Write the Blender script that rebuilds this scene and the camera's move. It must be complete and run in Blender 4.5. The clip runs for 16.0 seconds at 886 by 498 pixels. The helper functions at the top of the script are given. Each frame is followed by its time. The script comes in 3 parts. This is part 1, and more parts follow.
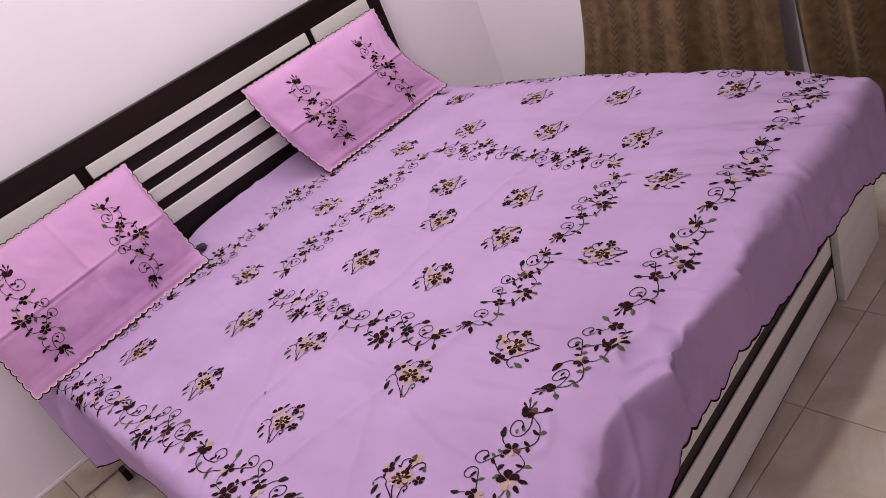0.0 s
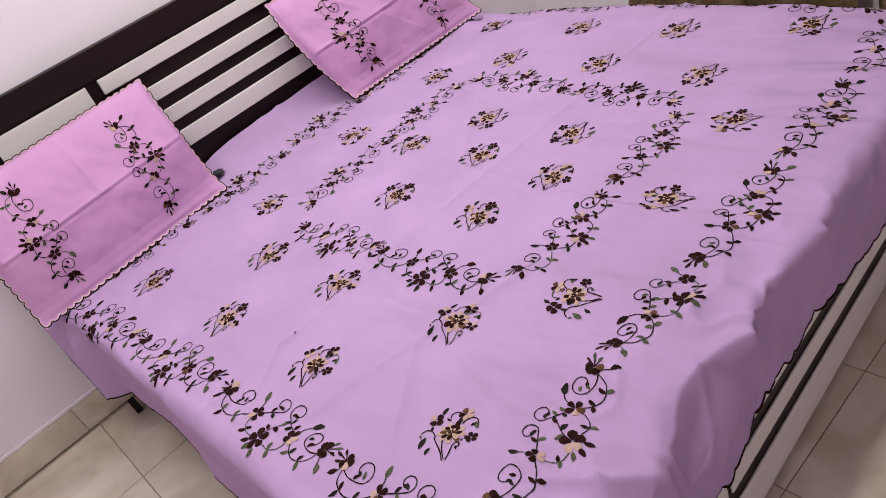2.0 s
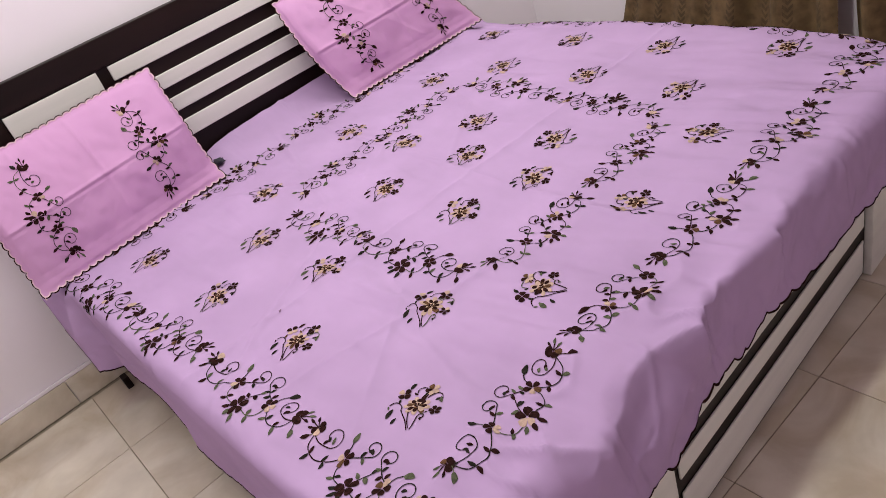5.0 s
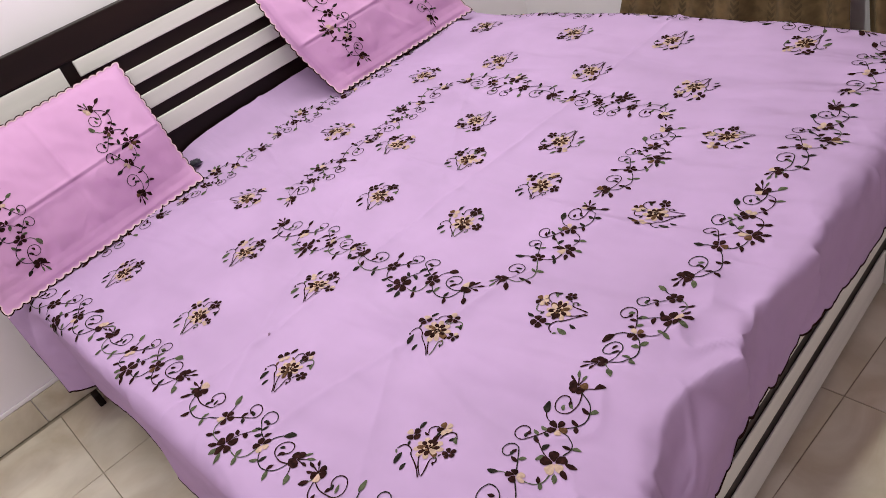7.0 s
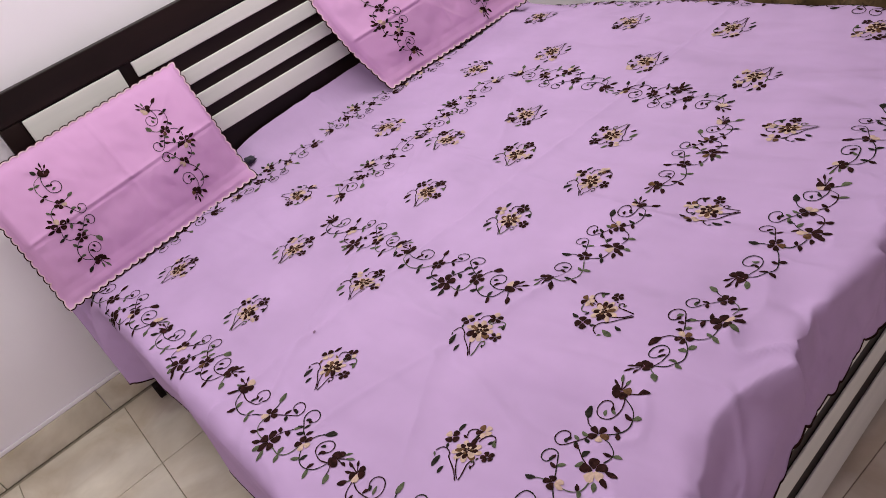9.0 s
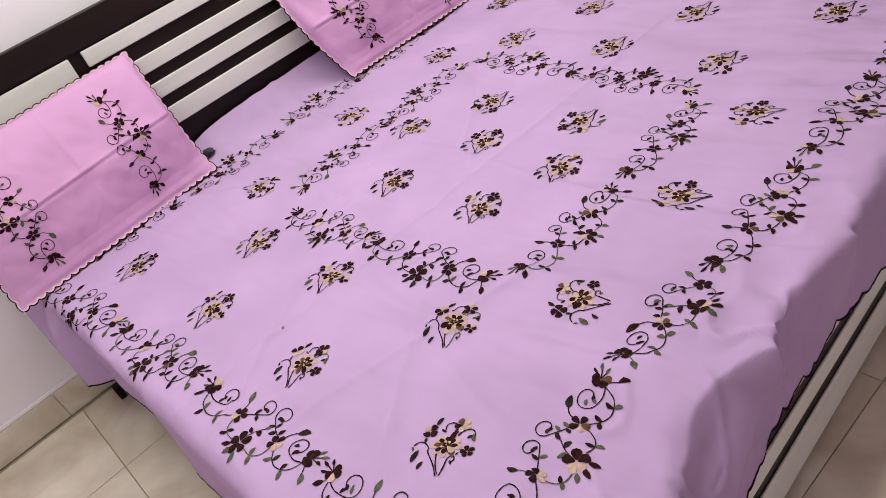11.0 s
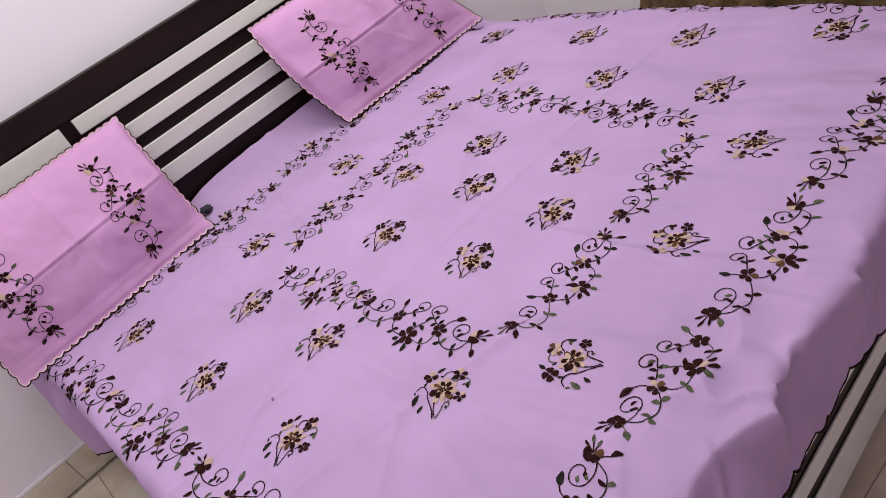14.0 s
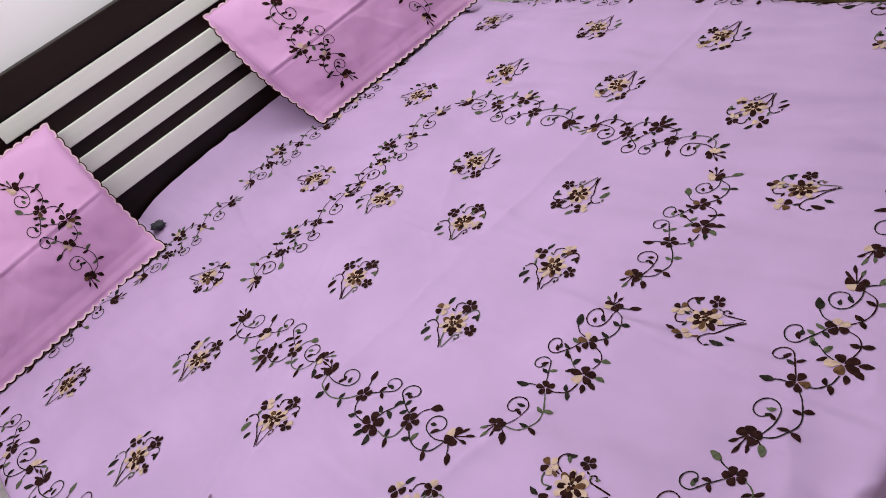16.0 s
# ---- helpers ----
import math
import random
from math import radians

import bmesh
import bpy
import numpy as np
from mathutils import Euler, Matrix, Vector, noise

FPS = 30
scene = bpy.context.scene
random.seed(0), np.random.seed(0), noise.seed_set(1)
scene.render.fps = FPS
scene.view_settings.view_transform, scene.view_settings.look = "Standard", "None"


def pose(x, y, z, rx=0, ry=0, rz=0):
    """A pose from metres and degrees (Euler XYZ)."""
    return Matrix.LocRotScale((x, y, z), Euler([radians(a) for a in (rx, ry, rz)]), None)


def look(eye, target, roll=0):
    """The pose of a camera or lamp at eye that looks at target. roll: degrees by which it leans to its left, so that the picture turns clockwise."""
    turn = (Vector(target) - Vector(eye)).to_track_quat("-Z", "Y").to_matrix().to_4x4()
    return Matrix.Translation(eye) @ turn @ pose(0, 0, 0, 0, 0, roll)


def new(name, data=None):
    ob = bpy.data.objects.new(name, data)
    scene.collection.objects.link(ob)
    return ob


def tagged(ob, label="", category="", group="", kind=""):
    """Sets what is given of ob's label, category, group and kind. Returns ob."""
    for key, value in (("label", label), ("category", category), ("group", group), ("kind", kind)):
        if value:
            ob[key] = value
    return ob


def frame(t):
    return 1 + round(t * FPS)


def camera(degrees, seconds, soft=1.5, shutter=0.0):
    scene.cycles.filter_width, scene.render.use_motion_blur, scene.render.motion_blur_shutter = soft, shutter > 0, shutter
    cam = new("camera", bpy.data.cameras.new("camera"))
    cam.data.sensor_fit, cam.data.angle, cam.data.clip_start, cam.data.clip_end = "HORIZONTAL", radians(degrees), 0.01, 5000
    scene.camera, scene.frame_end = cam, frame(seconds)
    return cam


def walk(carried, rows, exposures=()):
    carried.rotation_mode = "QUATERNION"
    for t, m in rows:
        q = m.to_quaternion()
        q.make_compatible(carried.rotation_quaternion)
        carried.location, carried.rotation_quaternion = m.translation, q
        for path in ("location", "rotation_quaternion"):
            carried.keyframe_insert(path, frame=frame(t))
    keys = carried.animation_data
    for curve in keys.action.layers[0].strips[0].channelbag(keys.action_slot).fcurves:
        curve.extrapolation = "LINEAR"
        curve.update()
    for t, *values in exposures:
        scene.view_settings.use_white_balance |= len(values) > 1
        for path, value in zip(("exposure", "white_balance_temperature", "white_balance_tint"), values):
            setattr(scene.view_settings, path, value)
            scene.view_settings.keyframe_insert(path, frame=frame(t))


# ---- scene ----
cam = camera(60.2, 16.0, soft=0.8)
METRES = 1.600
BASE = pose(-0.9336, -1.5559, 1.5257, -32.013, 20.823, -45.094)
ROWS = [
    (0.0, 0.0, 0.0, 0.0, 0.0, -0.0, 0.0),
    (0.5, -0.0234, 0.026, 0.0005, 0.74, -0.74, -0.91),
    (1.0, -0.0468, 0.0535, 0.0024, 0.83, -1.7, -1.4),
    (1.5, -0.0637, 0.0736, -0.002, 0.53, -3.94, -2.19),
    (2.0, -0.073, 0.0866, -0.0032, -0.34, -4.68, -2.47),
    (2.5, -0.0657, 0.0738, 0.0083, -2.8, -2.97, -2.18),
    (3.0, -0.0458, 0.0391, 0.0078, -2.67, 0.39, -2.44),
    (3.5, -0.0242, 0.0106, -0.02, -0.07, -3.46, -3.92),
    (4.0, -0.0175, -0.0064, -0.027, 1.66, -3.57, -5.83),
    (6.5, -0.0934, 0.1002, -0.0103, -2.93, -4.63, -4.58),
    (7.0, -0.0859, 0.1149, 0.0072, -2.09, -4.86, -5.21),
    (7.5, -0.0573, 0.1331, 0.0318, -1.15, -3.3, -5.42),
    (8.0, -0.0325, 0.1451, 0.0395, -1.14, -3.75, -4.47),
    (8.5, -0.0533, 0.1388, 0.0309, 0.79, -4.55, -4.96),
    (9.0, -0.0591, 0.1294, 0.0176, 2.81, -5.96, -4.76),
    (9.5, -0.08, 0.1184, -0.0028, -0.52, -6.4, -3.56),
    (12.0, -0.0565, 0.1725, 0.0359, 0.3, -6.71, -4.81),
    (12.5, -0.0421, 0.1755, 0.0462, 2.64, -7.92, -5.41),
    (13.0, -0.0251, 0.1716, 0.0552, 3.58, -6.96, -6.32),
    (13.5, -0.0118, 0.1669, 0.0608, 4.24, -5.01, -2.69),
    (14.0, -0.0157, 0.1912, 0.069, 1.98, -5.53, -0.11),
    (14.5, -0.0561, 0.2357, 0.0842, 1.17, -5.12, -0.73),
    (15.0, -0.0907, 0.2878, 0.0997, 0.06, -4.62, -1.26),
    (15.5, -0.0715, 0.3432, 0.1192, -2.54, -6.54, -0.71),
    (16.0, 0.0073, 0.3835, 0.174, 2.3, -9.3, -0.6),
]
walk(cam, [(t, BASE @ pose(METRES * x, METRES * y, METRES * z, 90 + pitch, roll, yaw)) for t, x, y, z, yaw, pitch, roll in ROWS], [
    (0.0, -0.03, 6500, 9), (1.0, -0.02, 6500, 9), (2.0, 0.10, 6450, 4), (2.5, 0.11, 6450, 6), (3.0, -0.03, 6500, 8), (3.5, 0.16, 6620, 0), (4.0, 0.13, 6620, 0),
    (6.5, 0.27, 6600, -6), (7.0, 0.29, 6550, -7), (7.5, 0.12, 6350, -4), (8.0, 0.13, 6300, -3), (8.5, 0.10, 6300, -4), (9.0, 0.08, 6450, -3), (9.5, 0.16, 6700, 0),
    (12.0, 0.26, 6500, -8), (12.5, 0.23, 6450, -8), (13.0, 0.20, 6350, -8), (13.5, 0.0, 6250, -3), (14.0, 0.02, 6300, 0), (14.5, 0.0, 6250, -1), (15.0, -0.05, 6050, 3),
    (15.5, 0.17, 6150, -10), (16.0, 0.11, 6200, -9)])

# ---- world, lights, exposure ----
H = 0.52                                   # top of the made bed
WALL_Y, WALL_X = 1.03, 1.42                # head wall and far wall
# unseen near and back walls, moved until the bounced light looked right
NEAR_X, BACK_Y, CEIL = -1.75, -2.45, 2.75

world = bpy.data.worlds.new("world")
scene.world = world
world.use_nodes = True
world.node_tree.nodes["Background"].inputs[0].default_value = (0.9, 0.95, 1.0, 1)
world.node_tree.nodes["Background"].inputs[1].default_value = 0.15


def area(name, m, sx, sy, watts, colour):
    data = bpy.data.lights.new(name, "AREA")
    data.shape, data.size, data.size_y, data.energy, data.color = "RECTANGLE", sx, sy, watts, colour
    ob = new(name, data)
    ob.matrix_world = m
    return ob


# added soft light with no fixture, brightens the head end and far side
area("head_side_fill", look((0.55, 0.48, 2.50), (0.55, 0.36, 0)), 1.4, 0.15, 25, (1.0, 0.97, 0.94))
area("ceiling_lamp_glow", look((-0.78, -0.34, 2.68), (-0.78, -0.30, 0)), 1.2, 0.10, 25, (1.0, 0.97, 0.94))

# ---- materials ----


def material(name, colour, rough=0.6, metal=0.0, vary=0.15, scale=8.0, bump=0.0, bump_scale=200.0, stretch=(1, 1, 1), spec=0.5):
    m = bpy.data.materials.new(name)
    m.use_nodes = True
    nt = m.node_tree
    b = nt.nodes["Principled BSDF"]
    b.inputs["Roughness"].default_value, b.inputs["Metallic"].default_value = rough, metal
    b.inputs["Specular IOR Level"].default_value = spec
    tc = nt.nodes.new("ShaderNodeTexCoord")
    mp = nt.nodes.new("ShaderNodeMapping")
    mp.inputs["Scale"].default_value = stretch
    nt.links.new(tc.outputs["Object"], mp.inputs["Vector"])
    n = nt.nodes.new("ShaderNodeTexNoise")
    n.inputs["Scale"].default_value, n.inputs["Detail"].default_value = scale, 6
    nt.links.new(mp.outputs["Vector"], n.inputs["Vector"])
    r = nt.nodes.new("ShaderNodeValToRGB")
    r.color_ramp.elements[0].position, r.color_ramp.elements[1].position = 0.3, 0.7
    r.color_ramp.elements[0].color = (*[c * (1 - vary) for c in colour], 1)
    r.color_ramp.elements[1].color = (*[min(1, c * (1 + vary)) for c in colour], 1)
    nt.links.new(n.outputs["Fac"], r.inputs["Fac"])
    nt.links.new(r.outputs["Color"], b.inputs["Base Color"])
    if bump:
        n2 = nt.nodes.new("ShaderNodeTexNoise")
        n2.inputs["Scale"].default_value, n2.inputs["Detail"].default_value = bump_scale, 4
        nt.links.new(mp.outputs["Vector"], n2.inputs["Vector"])
        bp = nt.nodes.new("ShaderNodeBump")
        bp.inputs["Strength"].default_value, bp.inputs["Distance"].default_value = bump, 0.002
        nt.links.new(n2.outputs["Fac"], bp.inputs["Height"])
        nt.links.new(bp.outputs["Normal"], b.inputs["Normal"])
    return m


PAINT = material("wall_paint", (0.81, 0.74, 0.805), 0.7, vary=0.02, scale=3, bump=0.1, bump_scale=60)
DARK = material("dark_laminate", (0.010, 0.0045, 0.004), 0.42, vary=0.5, scale=14, bump=0.05, bump_scale=60, stretch=(0.12, 1, 1), spec=0.2)
LIGHT = material("pale_laminate", (0.69, 0.665, 0.635), 0.38, vary=0.07, scale=24, bump=0.04, bump_scale=50, stretch=(0.06, 1, 1))
PINK = material("lilac_cotton", (0.430, 0.287, 0.490), 0.9, vary=0.07, scale=4, bump=0.12, bump_scale=900, spec=0.15)
PINK2 = material("pink_cotton", (0.56, 0.300, 0.53), 0.9, vary=0.03, scale=5, bump=0.12, bump_scale=900, spec=0.15)
MARGIN = material("pale_pink_hem", (0.62, 0.43, 0.50), 0.85, vary=0.05, scale=60)
DARK_THREAD = material("dark_brown_thread", (0.022, 0.0080, 0.0075), 0.9, spec=0.04, vary=0.5, scale=150, bump=0.5, bump_scale=900)
BROWN_THREAD = material("brown_thread", (0.100, 0.048, 0.024), 0.8, spec=0.1, vary=0.4, scale=150, bump=0.5, bump_scale=900)
BEIGE_THREAD = material("beige_thread", (0.47, 0.325, 0.268), 0.8, spec=0.1, vary=0.15, scale=150, bump=0.5, bump_scale=900)
OLIVE_THREAD = material("olive_thread", (0.080, 0.084, 0.052), 0.8, spec=0.1, vary=0.4, scale=150, bump=0.5, bump_scale=900)
GREEN_THREAD = material("black_green_thread", (0.020, 0.017, 0.014), 0.9, spec=0.05, vary=0.5, scale=150, bump=0.5, bump_scale=900)
THREADS = [DARK_THREAD, BROWN_THREAD, BEIGE_THREAD, OLIVE_THREAD, GREEN_THREAD]
DK, BR, BE, OL, DG = 0, 1, 2, 3, 4
GROUT = material("tile_grout", (0.30, 0.25, 0.19), 0.9, vary=0.2, scale=60)
STAIN = material("faint_stain", (0.20, 0.11, 0.19), 0.9, vary=0.2, scale=200)
SCRAP = material("dark_blue_cloth", (0.035, 0.03, 0.045), 0.9, vary=0.5, scale=60)


def marble():
    """Cream marble, with veins and a tone of its own for each tile."""
    m = material("cream_marble", (0.66, 0.59, 0.50), 0.22, vary=0.12, scale=6)
    nt = m.node_tree
    b = nt.nodes["Principled BSDF"]
    old = b.inputs["Base Color"].links[0].from_socket
    geo = nt.nodes.new("ShaderNodeNewGeometry")
    info = nt.nodes.new("ShaderNodeObjectInfo")
    n = nt.nodes.new("ShaderNodeTexNoise")
    n.inputs["Scale"].default_value, n.inputs["Detail"].default_value, n.inputs["Distortion"].default_value = 3.5, 9, 1.6
    add = nt.nodes.new("ShaderNodeVectorMath")
    add.operation = "MULTIPLY_ADD"
    add.inputs[1].default_value = (9, 9, 9)
    comb = nt.nodes.new("ShaderNodeCombineXYZ")
    for s in comb.inputs:
        nt.links.new(info.outputs["Random"], s)
    nt.links.new(comb.outputs[0], add.inputs[0])
    nt.links.new(geo.outputs["Position"], add.inputs[2])
    nt.links.new(add.outputs[0], n.inputs["Vector"])
    r = nt.nodes.new("ShaderNodeValToRGB")
    e = r.color_ramp.elements
    e[0].position, e[0].color = 0.36, (0.76, 0.70, 0.62, 1)
    e[1].position, e[1].color = 0.60, (1, 1, 1, 1)
    nt.links.new(n.outputs["Fac"], r.inputs["Fac"])
    mix = nt.nodes.new("ShaderNodeMix")
    mix.data_type, mix.blend_type = "RGBA", "MULTIPLY"
    mix.inputs["Factor"].default_value = 0.8
    nt.links.new(old, mix.inputs[6])
    nt.links.new(r.outputs["Color"], mix.inputs[7])
    nt.links.new(mix.outputs[2], b.inputs["Base Color"])
    return m


def wrinkled(m, strength):
    """Adds soft wrinkles of a few centimetres to a cloth."""
    nt = m.node_tree
    b = nt.nodes["Principled BSDF"]
    old = b.inputs["Normal"].links[0].from_socket
    tc = nt.nodes.new("ShaderNodeTexCoord")
    mp = nt.nodes.new("ShaderNodeMapping")
    mp.inputs["Scale"].default_value = (1.0, 0.35, 1.0)
    mp.inputs["Rotation"].default_value = (0, 0, 0.25)
    nt.links.new(tc.outputs["Object"], mp.inputs["Vector"])
    n = nt.nodes.new("ShaderNodeTexNoise")
    n.inputs["Scale"].default_value, n.inputs["Detail"].default_value, n.inputs["Distortion"].default_value = 8.0, 1.5, 0.7
    nt.links.new(mp.outputs[0], n.inputs["Vector"])
    bp = nt.nodes.new("ShaderNodeBump")
    bp.inputs["Strength"].default_value, bp.inputs["Distance"].default_value = strength, 0.026
    nt.links.new(n.outputs["Fac"], bp.inputs["Height"])
    nt.links.new(old, bp.inputs["Normal"])
    nt.links.new(bp.outputs["Normal"], b.inputs["Normal"])


wrinkled(PINK, 0.7)
wrinkled(PINK2, 0.4)
TILE = marble()


def curtain_cloth():
    """Brown cloth with columns of dark leafy figures."""
    m = material("brown_curtain", (0.145, 0.087, 0.041), 0.75, vary=0.35, scale=30, bump=0.2, bump_scale=500)
    nt = m.node_tree
    b = nt.nodes["Principled BSDF"]
    old = b.inputs["Base Color"].links[0].from_socket
    uv = nt.nodes.new("ShaderNodeUVMap")
    mp = nt.nodes.new("ShaderNodeMapping")
    mp.inputs["Scale"].default_value = (9.0, 42.0, 1)
    nt.links.new(uv.outputs[0], mp.inputs["Vector"])
    sep = nt.nodes.new("ShaderNodeSeparateXYZ")
    nt.links.new(mp.outputs[0], sep.inputs[0])

    def op(kind, a, c):
        q = nt.nodes.new("ShaderNodeMath")
        q.operation = kind
        for s, v in zip(q.inputs, (a, c)):
            if isinstance(v, (int, float)):
                s.default_value = v
            else:
                nt.links.new(v, s)
        return q.outputs[0]

    fx = op("SUBTRACT", op("FRACT", sep.outputs[0], 0), 0.5)
    ax = op("ABSOLUTE", fx, 0)
    slant = op("FRACT", op("ADD", sep.outputs[1], op("MULTIPLY", ax, 5.0)), 0)
    leaf = op("MULTIPLY", op("LESS_THAN", ax, 0.14), op("GREATER_THAN", slant, 0.45))
    mix = nt.nodes.new("ShaderNodeMix")
    mix.data_type = "RGBA"
    worn = nt.nodes.new("ShaderNodeTexNoise")
    worn.inputs["Scale"].default_value = 14
    nt.links.new(op("MULTIPLY", leaf, op("MULTIPLY", worn.outputs["Fac"], 0.8)), mix.inputs["Factor"])
    nt.links.new(old, mix.inputs[6])
    mix.inputs[7].default_value = (0.036, 0.021, 0.011, 1)
    nt.links.new(mix.outputs[2], b.inputs["Base Color"])
    return m


CURTAIN = curtain_cloth()


def mesh_of(name, bm):
    me = bpy.data.meshes.new(name)
    bm.to_mesh(me)
    bm.free()
    return me


def box(bm, x0, x1, y0, y1, z0, z1, bevel=0.0):
    r = bmesh.ops.create_cube(bm, size=1)
    for v in r["verts"]:
        v.co = Vector(((x0 + x1) / 2 + v.co.x * (x1 - x0), (y0 + y1) / 2 + v.co.y * (y1 - y0), (z0 + z1) / 2 + v.co.z * (z1 - z0)))
    if bevel:
        es = list({e for v in r["verts"] for e in v.link_edges})
        bmesh.ops.bevel(bm, geom=es, offset=bevel, segments=2, profile=0.6, affect="EDGES")
    return bm


def part(name, bm, mat, parent=None, label=""):
    ob = new(name, mesh_of(name, bm) if isinstance(bm, bmesh.types.BMesh) else bm)
    for m in mat if isinstance(mat, (list, tuple)) else [mat]:
        if m.name not in ob.data.materials:
            ob.data.materials.append(m)
    ob.parent = parent
    if label:
        ob["label"] = label
    return ob


def block(name, dims, mat, parent=None, bevel=0.0, label=""):
    return part(name, box(bmesh.new(), *dims, bevel), mat, parent, label)


# ---- room ----
tagged(block("wall_head", (NEAR_X - 0.1, WALL_X + 0.1, WALL_Y, WALL_Y + 0.1, 0, CEIL), PAINT), "smooth white painted wall behind the bed", "wall", kind="structure")
tagged(block("wall_far", (WALL_X, WALL_X + 0.1, BACK_Y, WALL_Y, 0, CEIL), PAINT), "white painted side wall with a curtain", "wall", kind="structure")
# near and back walls are out of view; their distance sets the bounced light
tagged(block("wall_near", (NEAR_X - 0.1, NEAR_X, BACK_Y, WALL_Y, 0, CEIL), PAINT), "unseen plain white side wall, placed to bounce light", "wall", kind="structure")
tagged(block("wall_back", (NEAR_X - 0.1, WALL_X + 0.1, BACK_Y - 0.1, BACK_Y, 0, CEIL), PAINT), "unseen plain white back wall, placed to bounce light", "wall", kind="structure")
floor = tagged(block("floor", (NEAR_X - 0.1, WALL_X + 0.1, BACK_Y - 0.1, WALL_Y + 0.1, -0.1, -0.003), GROUT), "cream marble tiled floor with thin joints", "floor", kind="structure")
tagged(block("ceiling", (NEAR_X - 0.1, WALL_X + 0.1, BACK_Y - 0.1, WALL_Y + 0.1, CEIL, CEIL + 0.1), PAINT), "plain white ceiling", "ceiling", kind="structure")


# skirting of marble pieces along the head wall, and a white ledge over it
skirt = tagged(new("baseboard"), "cream marble skirting along the head wall", "skirting", kind="structure")
for n, x in enumerate((-1.74, -1.40, -1.03, -0.66, -0.29, 0.08, 0.45, 0.82)):
    nx = (-1.40, -1.03, -0.66, -0.29, 0.08, 0.45, 0.82, 1.40)[n]
    block("skirting_tile", (x + 0.001, nx - 0.001, WALL_Y - 0.012, WALL_Y - 0.001, 0.001, 0.104), TILE, skirt, 0.0015)
block("ledge", (NEAR_X + 0.01, WALL_X - 0.01, WALL_Y - 0.010, WALL_Y - 0.001, 0.105, 0.118), PAINT, skirt, 0.003)

# ---- curtains ----


def curtain(y0, y1, flare0, flare1, seed, label, gather=False):
    """A hanging curtain on the far wall from y0 down to y1; its sides swing out by the flares at the hem."""
    rod = tagged(new("curtain"), label, "curtain", "curtains on the side wall")
    me = bpy.data.meshes.new("cloth")
    rng = random.Random(seed)
    ph = [rng.uniform(0, 6.28) for _ in range(4)]
    n, k = 140, 60
    vs, fs, uvs = [], [], []
    for a in range(n + 1):
        for c in range(k + 1):
            q, h = a / n, c / k
            z = 2.30 - 2.18 * h
            y = y0 + (y1 - y0) * q + (flare0 * (1 - q) + flare1 * q) * h ** 6
            w = abs(y1 - y0)
            g = q ** 1.6 if gather else 1.0
            fold = (0.004 + 0.042 * g) * math.sin(q * w * 46 + ph[0] + 0.6 * math.sin(3 * h + ph[1]) - 4.5 * q * h) + (0.006 + 0.016 * g) * math.sin(q * w * 23 + ph[2] + 0.9 * h) + 0.005 * math.sin(q * w * 95 + ph[3])
            vs.append((WALL_X - 0.085 + fold * (0.55 + 0.45 * h), y, z))
            uvs.append((q * w * 1.25, h * 2.18))
    for a in range(n):
        for c in range(k):
            i = a * (k + 1) + c
            fs.append((i, i + 1, i + k + 2, i + k + 1))
    me.from_pydata(vs, [], fs)
    layer = me.uv_layers.new(name="uv")
    for loop in me.loops:
        layer.data[loop.index].uv = uvs[loop.vertex_index]
    me.shade_smooth()
    part("cloth", me, CURTAIN, rod)
    return rod


curtain(0.345, -0.375, 0.23, -0.02, 3, "dark brown patterned curtain hanging in folds on the wall", True)
curtain(-0.385, -1.35, -0.05, 0.0, 8, "dark brown patterned curtain bunched beside another one")

# ---- bed ----
bed = tagged(new("bed"), "dark and pale laminate double bed with slatted headboard", "bed")
HB = 0.968
block("headboard_back", (-0.80, 0.885, HB + 0.012, WALL_Y - 0.004, 0.02, 1.025), DARK, bed, 0.003)
block("top_rail", (-0.80, 0.885, HB + 0.001, HB + 0.0115, 0.948, 1.030), DARK, bed, 0.004)
block("stile", (-0.80, -0.742, HB + 0.001, HB + 0.0115, 0.02, 0.947), DARK, bed, 0.003)
block("stile", (0.828, 0.885, HB + 0.001, HB + 0.0115, 0.02, 0.947), DARK, bed, 0.003)
for z, tall in ((0.943, 0.046), (0.851, 0.046), (0.769, 0.046), (0.687, 0.056)):
    block("slat", (-0.405, 0.515, HB, HB + 0.0115, z - tall, z), LIGHT, bed, 0.003)
block("end_panel", (-0.737, -0.444, HB, HB + 0.0115, 0.40, 0.943), LIGHT, bed, 0.003)
block("end_panel", (0.545, 0.825, HB, HB + 0.0115, 0.40, 0.943), LIGHT, bed, 0.003)
block("leg", (-0.890, -0.868, 0.91, 0.95, 0.0, 0.045), DARK, bed, 0.004)
block("box_base", (-0.755, 0.950, -0.700, 0.975, 0.012, 0.30), DARK, bed, 0.004)
# the foot end stands a little askew to the headboard
FOOT = pose(0.60, -0.771, 0, 0, 0, 4)
foot_parts = [block("foot_board", (-1.36, 0.352, 0.0, 0.05, 0.002, 0.33), DARK, bed, 0.003)]
for z0, z1 in ((0.020, 0.128), (0.172, 0.228), (0.270, 0.330)):
    foot_parts.append(block("foot_slat", (-0.850, 0.052, -0.006, -0.0005, z0, z1), LIGHT, bed, 0.003))
foot_parts.append(block("foot_panel", (0.066, 0.350, -0.022, -0.0005, 0.004, 0.335), LIGHT, bed, 0.003))
foot_parts.append(block("foot_panel", (-1.36, -0.868, -0.008, -0.0005, 0.004, 0.335), LIGHT, bed, 0.003))
for ob in foot_parts:
    ob.matrix_world = FOOT
